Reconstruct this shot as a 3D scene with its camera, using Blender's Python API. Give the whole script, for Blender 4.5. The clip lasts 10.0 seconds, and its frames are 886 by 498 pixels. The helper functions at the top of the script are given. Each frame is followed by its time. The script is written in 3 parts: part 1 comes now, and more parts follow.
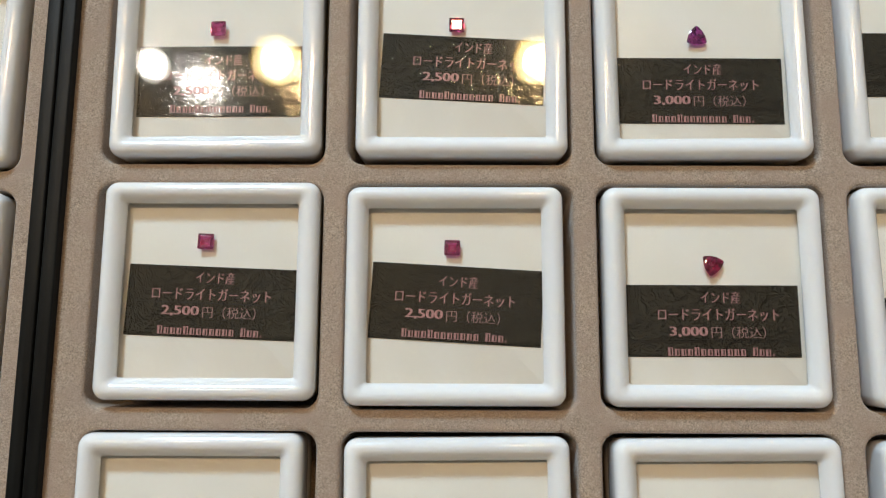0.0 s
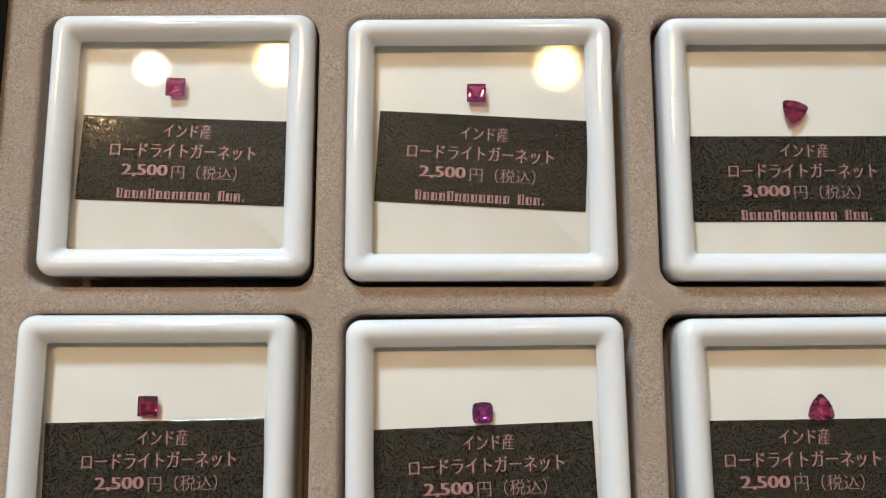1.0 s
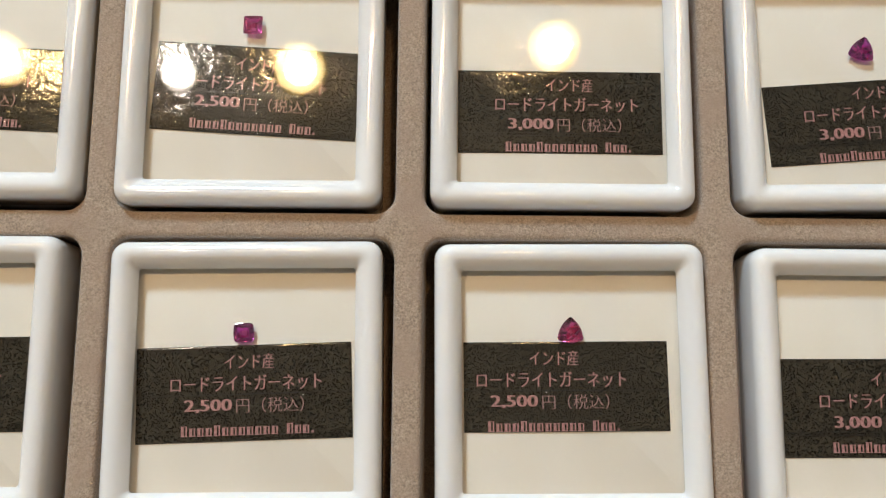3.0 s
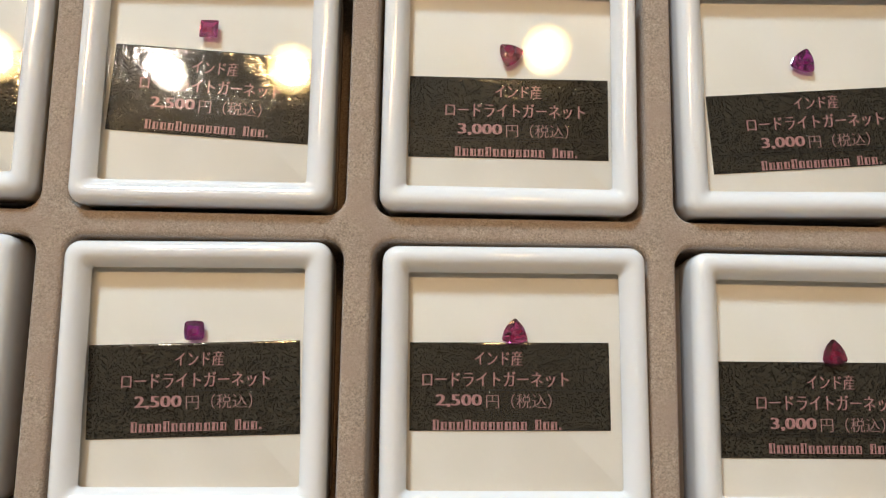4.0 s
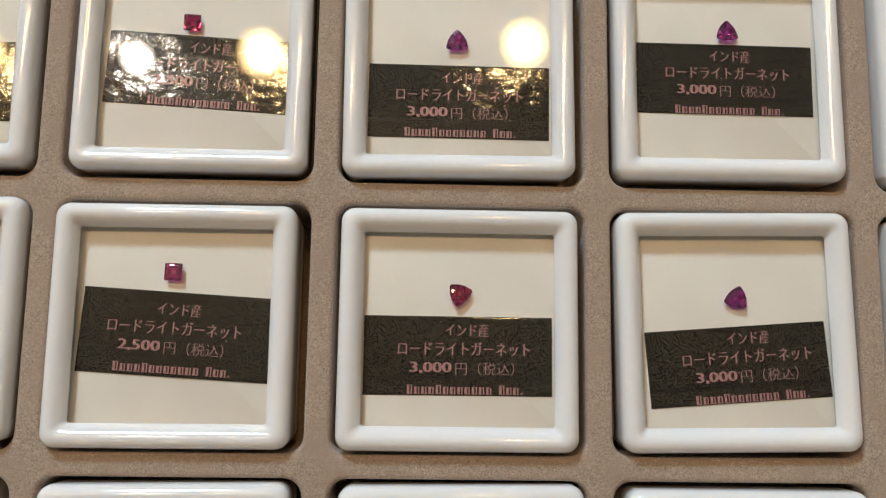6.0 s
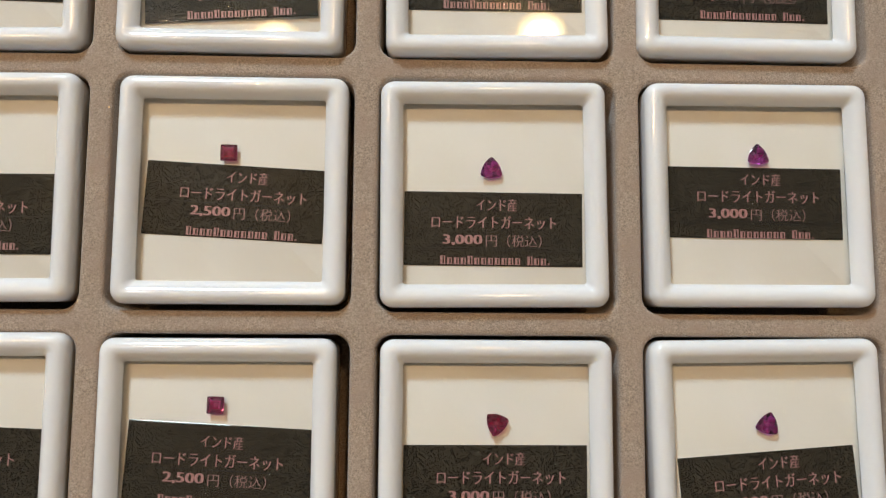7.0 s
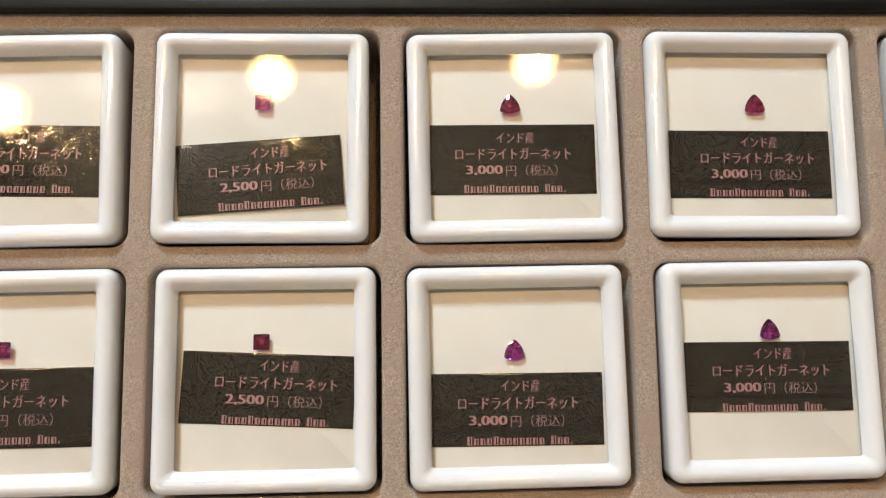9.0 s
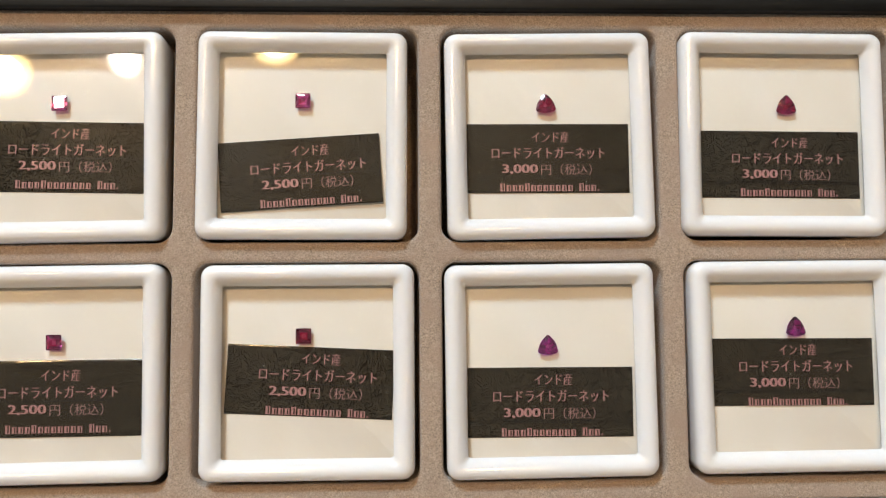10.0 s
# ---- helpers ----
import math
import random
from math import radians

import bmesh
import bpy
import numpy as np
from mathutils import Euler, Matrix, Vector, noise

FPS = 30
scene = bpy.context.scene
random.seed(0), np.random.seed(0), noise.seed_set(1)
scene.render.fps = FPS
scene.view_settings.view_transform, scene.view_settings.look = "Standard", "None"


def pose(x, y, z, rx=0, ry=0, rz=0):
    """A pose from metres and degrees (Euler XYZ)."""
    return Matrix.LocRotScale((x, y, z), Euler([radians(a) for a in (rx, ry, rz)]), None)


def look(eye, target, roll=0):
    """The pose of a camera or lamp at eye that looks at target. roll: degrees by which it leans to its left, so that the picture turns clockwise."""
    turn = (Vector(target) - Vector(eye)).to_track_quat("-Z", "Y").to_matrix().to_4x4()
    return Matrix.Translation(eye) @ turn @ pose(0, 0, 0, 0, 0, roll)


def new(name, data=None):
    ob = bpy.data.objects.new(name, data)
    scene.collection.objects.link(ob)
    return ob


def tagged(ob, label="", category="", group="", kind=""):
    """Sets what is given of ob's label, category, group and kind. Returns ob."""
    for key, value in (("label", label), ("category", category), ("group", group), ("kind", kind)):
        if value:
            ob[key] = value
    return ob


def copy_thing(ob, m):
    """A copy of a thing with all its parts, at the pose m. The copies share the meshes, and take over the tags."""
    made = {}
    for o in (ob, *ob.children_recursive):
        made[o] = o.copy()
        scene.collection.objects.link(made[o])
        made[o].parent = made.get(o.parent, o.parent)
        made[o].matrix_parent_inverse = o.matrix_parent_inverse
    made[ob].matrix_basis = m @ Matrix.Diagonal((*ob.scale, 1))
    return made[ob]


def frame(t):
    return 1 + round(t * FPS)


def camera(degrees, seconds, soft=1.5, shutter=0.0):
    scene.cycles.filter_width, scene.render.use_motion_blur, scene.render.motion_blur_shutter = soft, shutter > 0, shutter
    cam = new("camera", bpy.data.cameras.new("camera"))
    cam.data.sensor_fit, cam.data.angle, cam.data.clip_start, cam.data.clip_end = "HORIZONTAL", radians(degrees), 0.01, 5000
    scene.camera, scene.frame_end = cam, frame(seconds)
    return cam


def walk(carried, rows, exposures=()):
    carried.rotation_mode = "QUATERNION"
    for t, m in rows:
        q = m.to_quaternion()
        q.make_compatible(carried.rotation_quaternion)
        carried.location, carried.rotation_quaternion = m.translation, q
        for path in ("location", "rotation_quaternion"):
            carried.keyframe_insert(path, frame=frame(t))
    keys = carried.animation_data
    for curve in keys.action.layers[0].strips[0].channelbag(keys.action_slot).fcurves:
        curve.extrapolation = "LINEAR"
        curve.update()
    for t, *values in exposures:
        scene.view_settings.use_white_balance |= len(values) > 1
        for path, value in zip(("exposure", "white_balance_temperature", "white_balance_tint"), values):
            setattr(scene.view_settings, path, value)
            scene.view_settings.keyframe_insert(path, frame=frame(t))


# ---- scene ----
# Lengths below are in millimetres and are turned into metres by MM; z = 0 is the upper face of the box windows.
MM = 0.001
cam = camera(60.29, 10.0, soft=1.15)
ROWS = [  # seconds, x, y, z in mm, turns about x, y, z in degrees
    (0.0, -47.61, -12.65, 137.44, 8.666, 0.496, 0.298),
    (0.1, -46.15, -16.00, 131.08, 8.862, 0.911, 0.126),
    (0.2, -46.32, -18.70, 125.84, 8.910, 0.663, 0.514),
    (0.3, -46.67, -20.88, 120.43, 8.990, 0.660, 0.125),
    (0.4, -48.18, -24.03, 115.09, 9.062, 0.729, 0.086),
    (0.5, -51.19, -26.34, 111.51, 9.074, 0.456, 0.268),
    (0.7, -52.07, -27.80, 108.88, 8.245, 0.751, 0.181),
    (1.0, -51.34, -31.00, 109.34, 8.246, 0.462, 0.009),
    (1.2, -51.33, -34.29, 108.66, 8.111, 0.609, 0.154),
    (1.5, -47.66, -39.25, 108.33, 8.214, 0.418, 0.126),
    (1.7, -43.52, -39.54, 108.54, 7.904, 0.342, 0.139),
    (2.0, -36.98, -38.31, 110.99, 7.942, 0.187, 0.018),
    (2.2, -33.64, -39.45, 110.96, 7.927, -0.035, 0.086),
    (2.5, -30.28, -42.02, 110.45, 7.846, -0.402, 0.351),
    (2.8, -24.91, -42.07, 111.16, 7.707, -0.674, 0.631),
    (3.0, -18.81, -40.84, 111.36, 7.612, -0.620, 0.495),
    (3.2, -16.76, -41.32, 112.01, 7.678, -0.715, 0.544),
    (4.3, -11.39, -41.12, 114.31, 7.793, -1.355, 1.218),
    (4.5, -11.38, -41.21, 114.71, 7.811, -1.399, 1.334),
    (4.7, -11.16, -40.75, 115.60, 7.828, -1.252, 1.460),
    (5.0, -11.45, -39.22, 116.40, 7.759, -1.432, 1.367),
    (5.3, -10.21, -32.20, 119.05, 7.908, -1.258, 1.003),
    (5.5, -9.75, -23.20, 121.68, 7.062, -1.856, 1.011),
    (5.7, -7.28, -15.75, 122.84, 7.285, -1.495, 0.805),
    (6.0, -6.16, -3.26, 126.00, 7.391, -1.647, 0.827),
    (6.2, -7.34, 4.50, 127.22, 6.945, -1.714, 0.810),
    (7.3, -13.88, 26.11, 132.39, 5.844, -1.704, 0.232),
    (7.5, -13.98, 29.23, 133.70, 5.968, -1.620, 0.111),
    (7.7, -13.49, 32.72, 134.68, 6.177, -1.667, -0.124),
    (8.0, -13.12, 40.67, 136.63, 6.203, -1.623, -0.358),
    (8.2, -13.53, 44.16, 136.77, 6.154, -1.531, -0.697),
    (8.5, -15.83, 49.23, 138.06, 6.275, -1.940, -0.779),
    (8.7, -16.03, 50.04, 138.33, 6.565, -1.774, -0.846),
    (9.0, -18.47, 51.75, 138.97, 6.805, -1.931, -0.836),
    (9.3, -17.66, 53.28, 139.12, 6.471, -1.917, -0.805),
    (9.5, -18.34, 53.92, 138.37, 5.997, -1.976, -0.749),
    (9.7, -20.11, 55.00, 139.05, 4.979, -1.753, -0.692),
    (10.0, -25.24, 57.77, 142.99, 4.053, -1.899, -0.434),
]
walk(cam, [(t, pose(x * MM, y * MM, z * MM, a, b, c)) for t, x, y, z, a, b, c in ROWS],
     exposures=((0.0, -0.17, 6080, 8), (1.0, -0.03, 6120, 9.5), (1.6, -0.06, 6380, 10), (2.0, -0.04, 6440, 10.5), (2.5, -0.07, 6460, 10.5), (4.5, -0.04, 6500, 12), (5.3, -0.11, 6500, 12), (6.0, -0.34, 6520, 12), (7.5, -0.14, 6520, 12), (8.5, -0.08, 6560, 13), (9.0, 0.02, 6580, 13), (9.5, 0.02, 6600, 13.5), (10.0, 0.0, 6620, 14)))

# ---- light ----
CEILING = 1.62
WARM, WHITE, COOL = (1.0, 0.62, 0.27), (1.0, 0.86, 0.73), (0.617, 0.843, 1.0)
world = bpy.data.worlds.new("world")
scene.world = world
world.use_nodes = True
world.node_tree.nodes["Background"].inputs[0].default_value = (0.9, 0.85, 0.8, 1)
world.node_tree.nodes["Background"].inputs[1].default_value = 0.02


def area_lamp(name, where, target, size, watts, colour, size_y=None):
    data = bpy.data.lights.new(name, "AREA")
    data.energy, data.color, data.size = watts, colour, size
    data.shape = "DISK"
    if size_y:
        data.shape, data.size_y = "RECTANGLE", size_y
    ob = new(name, data)
    ob.matrix_world = look(where, target)
    return ob


# the four spotlights: x, y, colour, watts
SPOTS = [(-0.896, 0.595, WARM, 3.7), (-0.635, 0.623, WHITE, 3.2), (-0.356, 0.641, WARM, 3.7), (0.175, 0.675, WARM, 3.7)]
SPOT_AT = [(x, y, 1.55) for x, y, _, _ in SPOTS]
for at, (_, _, colour, watts) in zip(SPOT_AT, SPOTS):
    aim = (Vector((0, 0.03, 0)) - Vector(at)).normalized()
    area_lamp("spot_light", Vector(at) + aim * 0.004, (0, 0.03, 0), 0.058 if colour == WHITE else 0.072, watts, colour)
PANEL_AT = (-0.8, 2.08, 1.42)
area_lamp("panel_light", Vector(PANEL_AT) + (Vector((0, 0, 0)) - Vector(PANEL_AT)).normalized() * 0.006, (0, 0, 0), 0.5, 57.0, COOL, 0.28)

# ---- materials ----


def material(name, colour, rough=0.5, metal=0.0):
    m = bpy.data.materials.new(name)
    m.use_nodes = True
    b = m.node_tree.nodes["Principled BSDF"]
    b.inputs["Base Color"].default_value = (*colour, 1)
    b.inputs["Roughness"].default_value = rough
    b.inputs["Metallic"].default_value = metal
    return m


def shader(m):
    return m.node_tree.nodes["Principled BSDF"]


def noise_node(m, scale, detail=3.0, stretch=(1, 1, 1), coords="Object"):
    n = m.node_tree.nodes
    at, mapping, tex = n.new("ShaderNodeTexCoord"), n.new("ShaderNodeMapping"), n.new("ShaderNodeTexNoise")
    mapping.inputs["Scale"].default_value = stretch
    tex.inputs["Scale"].default_value, tex.inputs["Detail"].default_value = scale, detail
    m.node_tree.links.new(at.outputs[coords], mapping.inputs["Vector"])
    m.node_tree.links.new(mapping.outputs[0], tex.inputs["Vector"])
    return tex.outputs["Fac"]


def ramp(m, fac, low, high, a, b):
    r = m.node_tree.nodes.new("ShaderNodeValToRGB")
    r.color_ramp.elements[0].position, r.color_ramp.elements[1].position = low, high
    r.color_ramp.elements[0].color, r.color_ramp.elements[1].color = a, b
    m.node_tree.links.new(fac, r.inputs[0])
    return r.outputs[0]


def mixed(m, fac, a, b, kind="MIX"):
    x = m.node_tree.nodes.new("ShaderNodeMix")
    x.data_type, x.blend_type = "RGBA", kind
    for socket, value in ((x.inputs[0], fac), (x.inputs[6], a), (x.inputs[7], b)):
        if isinstance(value, (int, float, tuple)):
            socket.default_value = value
        else:
            m.node_tree.links.new(value, socket)
    return x.outputs[2]


def bump(m, height, strength, distance, below=None):
    b = m.node_tree.nodes.new("ShaderNodeBump")
    b.inputs["Strength"].default_value, b.inputs["Distance"].default_value = strength, distance
    m.node_tree.links.new(height, b.inputs["Height"])
    if below:
        m.node_tree.links.new(below, b.inputs["Normal"])
    return b.outputs[0]


def link(m, out, name):
    m.node_tree.links.new(out, shader(m).inputs[name])


def grey(v):
    return (v, v, v, 1)


# flocked velvet: short fibres, rubbed and slightly pinkish here and there
flock = material("flock", (0.4, 0.3, 0.22), 0.95)
fibre = ramp(flock, noise_node(flock, 3200, 4), 0.3, 0.7, (0.25, 0.19, 0.145, 1), (0.50, 0.395, 0.31, 1))
worn = ramp(flock, noise_node(flock, 130, 5), 0.42, 0.72, grey(0.0), grey(1.0))
link(flock, mixed(flock, worn, fibre, (0.37, 0.275, 0.215, 1)), "Base Color")
rough_nap = bump(flock, noise_node(flock, 520, 4), 0.4, 0.0004)
link(flock, bump(flock, noise_node(flock, 3600, 2), 0.7, 0.00025, rough_nap), "Normal")
shader(flock).inputs["Sheen Weight"].default_value = 0.25
shader(flock).inputs["Sheen Roughness"].default_value = 0.5
shader(flock).inputs["Specular IOR Level"].default_value = 0.1

# glossy white moulded plastic
plastic = material("white_plastic", (0.775, 0.767, 0.772), 0.12)
link(plastic, ramp(plastic, noise_node(plastic, 260, 4), 0.35, 0.75, grey(0.07), grey(0.17)), "Roughness")
link(plastic, bump(plastic, noise_node(plastic, 160, 2), 0.12, 0.0004), "Normal")
shader(plastic).inputs["Subsurface Weight"].default_value = 0.4
shader(plastic).inputs["Subsurface Radius"].default_value = (1.0, 0.9, 0.8)
shader(plastic).inputs["Subsurface Scale"].default_value = 0.002

# thin clear acrylic window: a clear body whose upper face carries the gloss
acrylic = material("clear_acrylic", (1, 1, 1), 0.0)
nodes, links = acrylic.node_tree.nodes, acrylic.node_tree.links
clear, gloss, fresnel, blend = nodes.new("ShaderNodeBsdfTransparent"), nodes.new("ShaderNodeBsdfGlossy"), nodes.new("ShaderNodeLayerWeight"), nodes.new("ShaderNodeMixShader")
clear.inputs[0].default_value = (0.985, 0.985, 0.98, 1)
power, lift_up = nodes.new("ShaderNodeMath"), nodes.new("ShaderNodeMath")
power.operation, power.inputs[1].default_value = "POWER", 5.0
lift_up.operation, lift_up.inputs[1].default_value, lift_up.inputs[2].default_value = "MULTIPLY_ADD", 0.9, 0.055
links.new(fresnel.outputs["Facing"], power.inputs[0])
links.new(power.outputs[0], lift_up.inputs[0])
wave = bump(acrylic, noise_node(acrylic, 45, 1), 0.035, 0.0006)
scratch = bump(acrylic, noise_node(acrylic, 2600, 3, (1, 0.3, 1)), 0.012, 0.00002, wave)
links.new(scratch, gloss.inputs["Normal"])
gloss.inputs["Roughness"].default_value = 0.015
haze, both = nodes.new("ShaderNodeBsdfGlossy"), nodes.new("ShaderNodeMixShader")
haze.inputs["Roughness"].default_value = 0.06
links.new(bump(acrylic, noise_node(acrylic, 2600, 2, (1, 0.35, 1)), 0.4, 0.0001), haze.inputs["Normal"])
links.new(ramp(acrylic, noise_node(acrylic, 70, 5), 0.45, 0.75, grey(0.02), grey(0.3)), both.inputs[0])
links.new(gloss.outputs[0], both.inputs[1])
links.new(haze.outputs[0], both.inputs[2])
links.new(lift_up.outputs[0], blend.inputs[0])
links.new(clear.outputs[0], blend.inputs[1])
links.new(both.outputs[0], blend.inputs[2])
links.new(blend.outputs[0], nodes["Material Output"].inputs["Surface"])
acrylic_body = material("clear_acrylic_body", (1, 1, 1), 0.0)
clear = acrylic_body.node_tree.nodes.new("ShaderNodeBsdfTransparent")
acrylic_body.node_tree.links.new(clear.outputs[0], acrylic_body.node_tree.nodes["Material Output"].inputs["Surface"])

# cream foam pad
foam = material("cream_foam", (0.74, 0.69, 0.59), 0.85)
link(foam, ramp(foam, noise_node(foam, 90, 4), 0.35, 0.7, (0.82, 0.775, 0.70, 1), (0.77, 0.72, 0.635, 1)), "Base Color")
link(foam, bump(foam, noise_node(foam, 300, 5), 0.4, 0.0003), "Normal")

# dark printed card with a leathery gloss film
card_mat = material("dark_printed_card", (0.035, 0.031, 0.026), 0.3)
grain = ramp(card_mat, noise_node(card_mat, 4100, 2), 0.42, 0.64, (0.007, 0.006, 0.0045, 1), (0.080, 0.064, 0.043, 1))
band = ramp(card_mat, noise_node(card_mat, 420, 2, (0.02, 1, 1)), 0.55, 0.7, grey(1.0), grey(0.6))
link(card_mat, mixed(card_mat, 1.0, grain, band, "MULTIPLY"), "Base Color")
ripple = bump(card_mat, noise_node(card_mat, 230, 3), 0.28, 0.00055)
wrinkled = card_mat.node_tree.nodes.new("ShaderNodeObjectInfo")
uneven = ramp(card_mat, wrinkled.outputs["Random"], 0.2, 1.0, grey(0.10), grey(0.34))
card_mat.node_tree.links.new(uneven, ripple.node.inputs["Strength"])
link(card_mat, bump(card_mat, noise_node(card_mat, 4200, 2), 0.045, 0.00010, ripple), "Normal")
shader(card_mat).inputs["Roughness"].default_value = 0.06
shader(card_mat).inputs["Specular IOR Level"].default_value = 0.3

streak = material("dark_streak", (0.006, 0.005, 0.005), 0.4)
ink = material("pink_ink", (0.52, 0.26, 0.25), 0.45)
link(ink, ramp(ink, noise_node(ink, 2600, 2), 0.3, 0.65, (0.28, 0.125, 0.12, 1), (0.52, 0.265, 0.255, 1)), "Base Color")
ink_pale = material("pale_pink_ink", (0.36, 0.2, 0.19), 0.45)


def gem_material(name, colour):
    m = material(name, colour, 0.0)
    b = shader(m)
    b.inputs["Transmission Weight"].default_value = 1.0
    b.inputs["IOR"].default_value = 1.76
    return m


gem_pink = gem_material("rose_garnet", (0.72, 0.09, 0.30))
gem_wine = gem_material("wine_garnet", (0.55, 0.035, 0.14))
gem_violet = gem_material("violet_garnet", (0.56, 0.06, 0.40))

black_board = material("black_board", (0.012, 0.012, 0.012), 0.5)
link(black_board, ramp(black_board, noise_node(black_board, 500, 4, (1, 0.06, 1)), 0.35, 0.7, (0.003, 0.003, 0.003, 1), (0.012, 0.012, 0.011, 1)), "Base Color")
link(black_board, bump(black_board, noise_node(black_board, 900, 3, (1, 0.1, 1)), 0.3, 0.0002), "Normal")
black_across = material("black_board_across", (0.012, 0.012, 0.012), 0.5)
link(black_across, ramp(black_across, noise_node(black_across, 500, 4, (0.06, 1, 1)), 0.35, 0.7, (0.003, 0.003, 0.003, 1), (0.012, 0.012, 0.011, 1)), "Base Color")
link(black_across, bump(black_across, noise_node(black_across, 900, 3, (0.1, 1, 1)), 0.3, 0.0002), "Normal")

for board in (black_board, black_across):
    shader(board).inputs["Specular IOR Level"].default_value = 0.2

plaster = material("plaster", (0.62, 0.58, 0.52), 0.9)
link(plaster, bump(plaster, noise_node(plaster, 60, 4), 0.2, 0.002), "Normal")
link(plaster, ramp(plaster, noise_node(plaster, 1.5, 4), 0.3, 0.7, (0.60, 0.56, 0.50, 1), (0.66, 0.62, 0.56, 1)), "Base Color")
counter_mat = material("counter_wood", (0.1, 0.06, 0.035), 0.4)
link(counter_mat, ramp(counter_mat, noise_node(counter_mat, 14, 5, (1, 12, 1)), 0.3, 0.7, (0.07, 0.04, 0.022, 1), (0.15, 0.09, 0.05, 1)), "Base Color")
floor_mat = material("floor_carpet", (0.16, 0.14, 0.12), 0.95)
link(floor_mat, ramp(floor_mat, noise_node(floor_mat, 220, 3), 0.3, 0.7, (0.12, 0.105, 0.09, 1), (0.2, 0.175, 0.15, 1)), "Base Color")
lamp_metal = material("lamp_metal", (0.75, 0.74, 0.72), 0.35, 1.0)


def glow(name, colour, strength):
    m = material(name, colour, 0.5)
    shader(m).inputs["Emission Color"].default_value = (*colour, 1)
    shader(m).inputs["Emission Strength"].default_value = strength
    return m



def lens_glow(name, colour, core, edge, strength):
    """A frosted lens that fades from its bright middle to its edge."""
    m = glow(name, colour, strength)
    n, l = m.node_tree.nodes, m.node_tree.links
    at, flat, size = n.new("ShaderNodeTexCoord"), n.new("ShaderNodeVectorMath"), n.new("ShaderNodeVectorMath")
    flat.operation, flat.inputs[1].default_value = "MULTIPLY", (1, 1, 0)
    size.operation = "LENGTH"
    l.new(at.outputs["Object"], flat.inputs[0])
    l.new(flat.outputs[0], size.inputs[0])
    fade = n.new("ShaderNodeMapRange")
    fade.interpolation_type = "SMOOTHSTEP"
    for key, value in (("From Min", core), ("From Max", edge), ("To Min", strength), ("To Max", 1.0)):
        fade.inputs[key].default_value = value
    l.new(size.outputs["Value"], fade.inputs["Value"])
    l.new(fade.outputs[0], shader(m).inputs["Emission Strength"])
    return m


lens_warm = lens_glow("warm_lens", (1.0, 0.72, 0.30), 0.044, 0.060, 34.0)
lens_white = lens_glow("white_lens", (1.0, 0.90, 0.72), 0.030, 0.042, 30.0)
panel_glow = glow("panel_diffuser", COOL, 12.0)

# ---- mesh helpers ----


def mesh_of(name, bm, mat, smooth=True):
    me = bpy.data.meshes.new(name)
    bmesh.ops.recalc_face_normals(bm, faces=bm.faces)
    bm.to_mesh(me)
    bm.free()
    for mt in (mat if isinstance(mat, (list, tuple)) else [mat]):
        me.materials.append(mt)
    for p in me.polygons:
        p.use_smooth = smooth
    return me


def part(name, bm, mat, parent, label="", smooth=True):
    ob = new(name, mesh_of(name, bm, mat, smooth) if isinstance(bm, bmesh.types.BMesh) else bm)
    if parent:
        ob.parent = parent
    if label:
        tagged(ob, label)
    return ob


def thing(name, label, category, where=None, group="", kind=""):
    ob = tagged(new(name), label, category, group, kind)
    ob.empty_display_size = 0.01
    if where is not None:
        ob.matrix_world = where
    return ob


def box(bm, x0, x1, y0, y1, z0, z1, bevel=0.0):
    made = bmesh.ops.create_cube(bm, size=1.0)
    for vert in made["verts"]:
        vert.co = Vector((x0 + (vert.co.x + 0.5) * (x1 - x0), y0 + (vert.co.y + 0.5) * (y1 - y0), z0 + (vert.co.z + 0.5) * (z1 - z0))) * MM
    if bevel:
        edges = list({e for vert in made["verts"] for e in vert.link_edges})
        bmesh.ops.bevel(bm, geom=edges, offset=bevel * MM, segments=2, affect="EDGES", profile=0.5)
    return bm


STEPS = 6  # pieces of a rounded corner


def ring(bm, x0, x1, y0, y1, r, z):
    """Corners of a rounded rectangle, anticlockwise."""
    out = []
    for cx, cy, start in ((x1 - r, y1 - r, 0), (x0 + r, y1 - r, 90), (x0 + r, y0 + r, 180), (x1 - r, y0 + r, 270)):
        for k in range(STEPS + 1):
            a = radians(start + 90 * k / STEPS)
            out.append(bm.verts.new(((cx + r * math.cos(a)) * MM, (cy + r * math.sin(a)) * MM, z * MM)))
    return out


def stitch(bm, a, b):
    n = len(a)
    for k in range(n):
        bm.faces.new((a[k], a[(k + 1) % n], b[(k + 1) % n], b[k]))


def sweep(bm, half_x, half_y, radius, profile, close_last=False, close_first=False, ease=1.0):
    """Rings set in by d from the outline, at height z."""
    rings = [ring(bm, -half_x + d, half_x - d, -half_y + d, half_y - d, max(radius - ease * d, 0.04 if ease == 1 else 0.25), z) for d, z in profile]
    for a, b in zip(rings, rings[1:]):
        stitch(bm, a, b)
    if close_last:
        bm.faces.new(rings[-1])
    if close_first:
        bm.faces.new(rings[0])
    return rings


# ---- room ----
def slab(name, x0, x1, y0, y1, z0, z1, mat, label):
    bm = bmesh.new()
    box(bm, x0 * 1000, x1 * 1000, y0 * 1000, y1 * 1000, z0 * 1000, z1 * 1000)
    return tagged(part(name, bm, mat, None, "", False), label, name.split("_")[0], kind="structure")


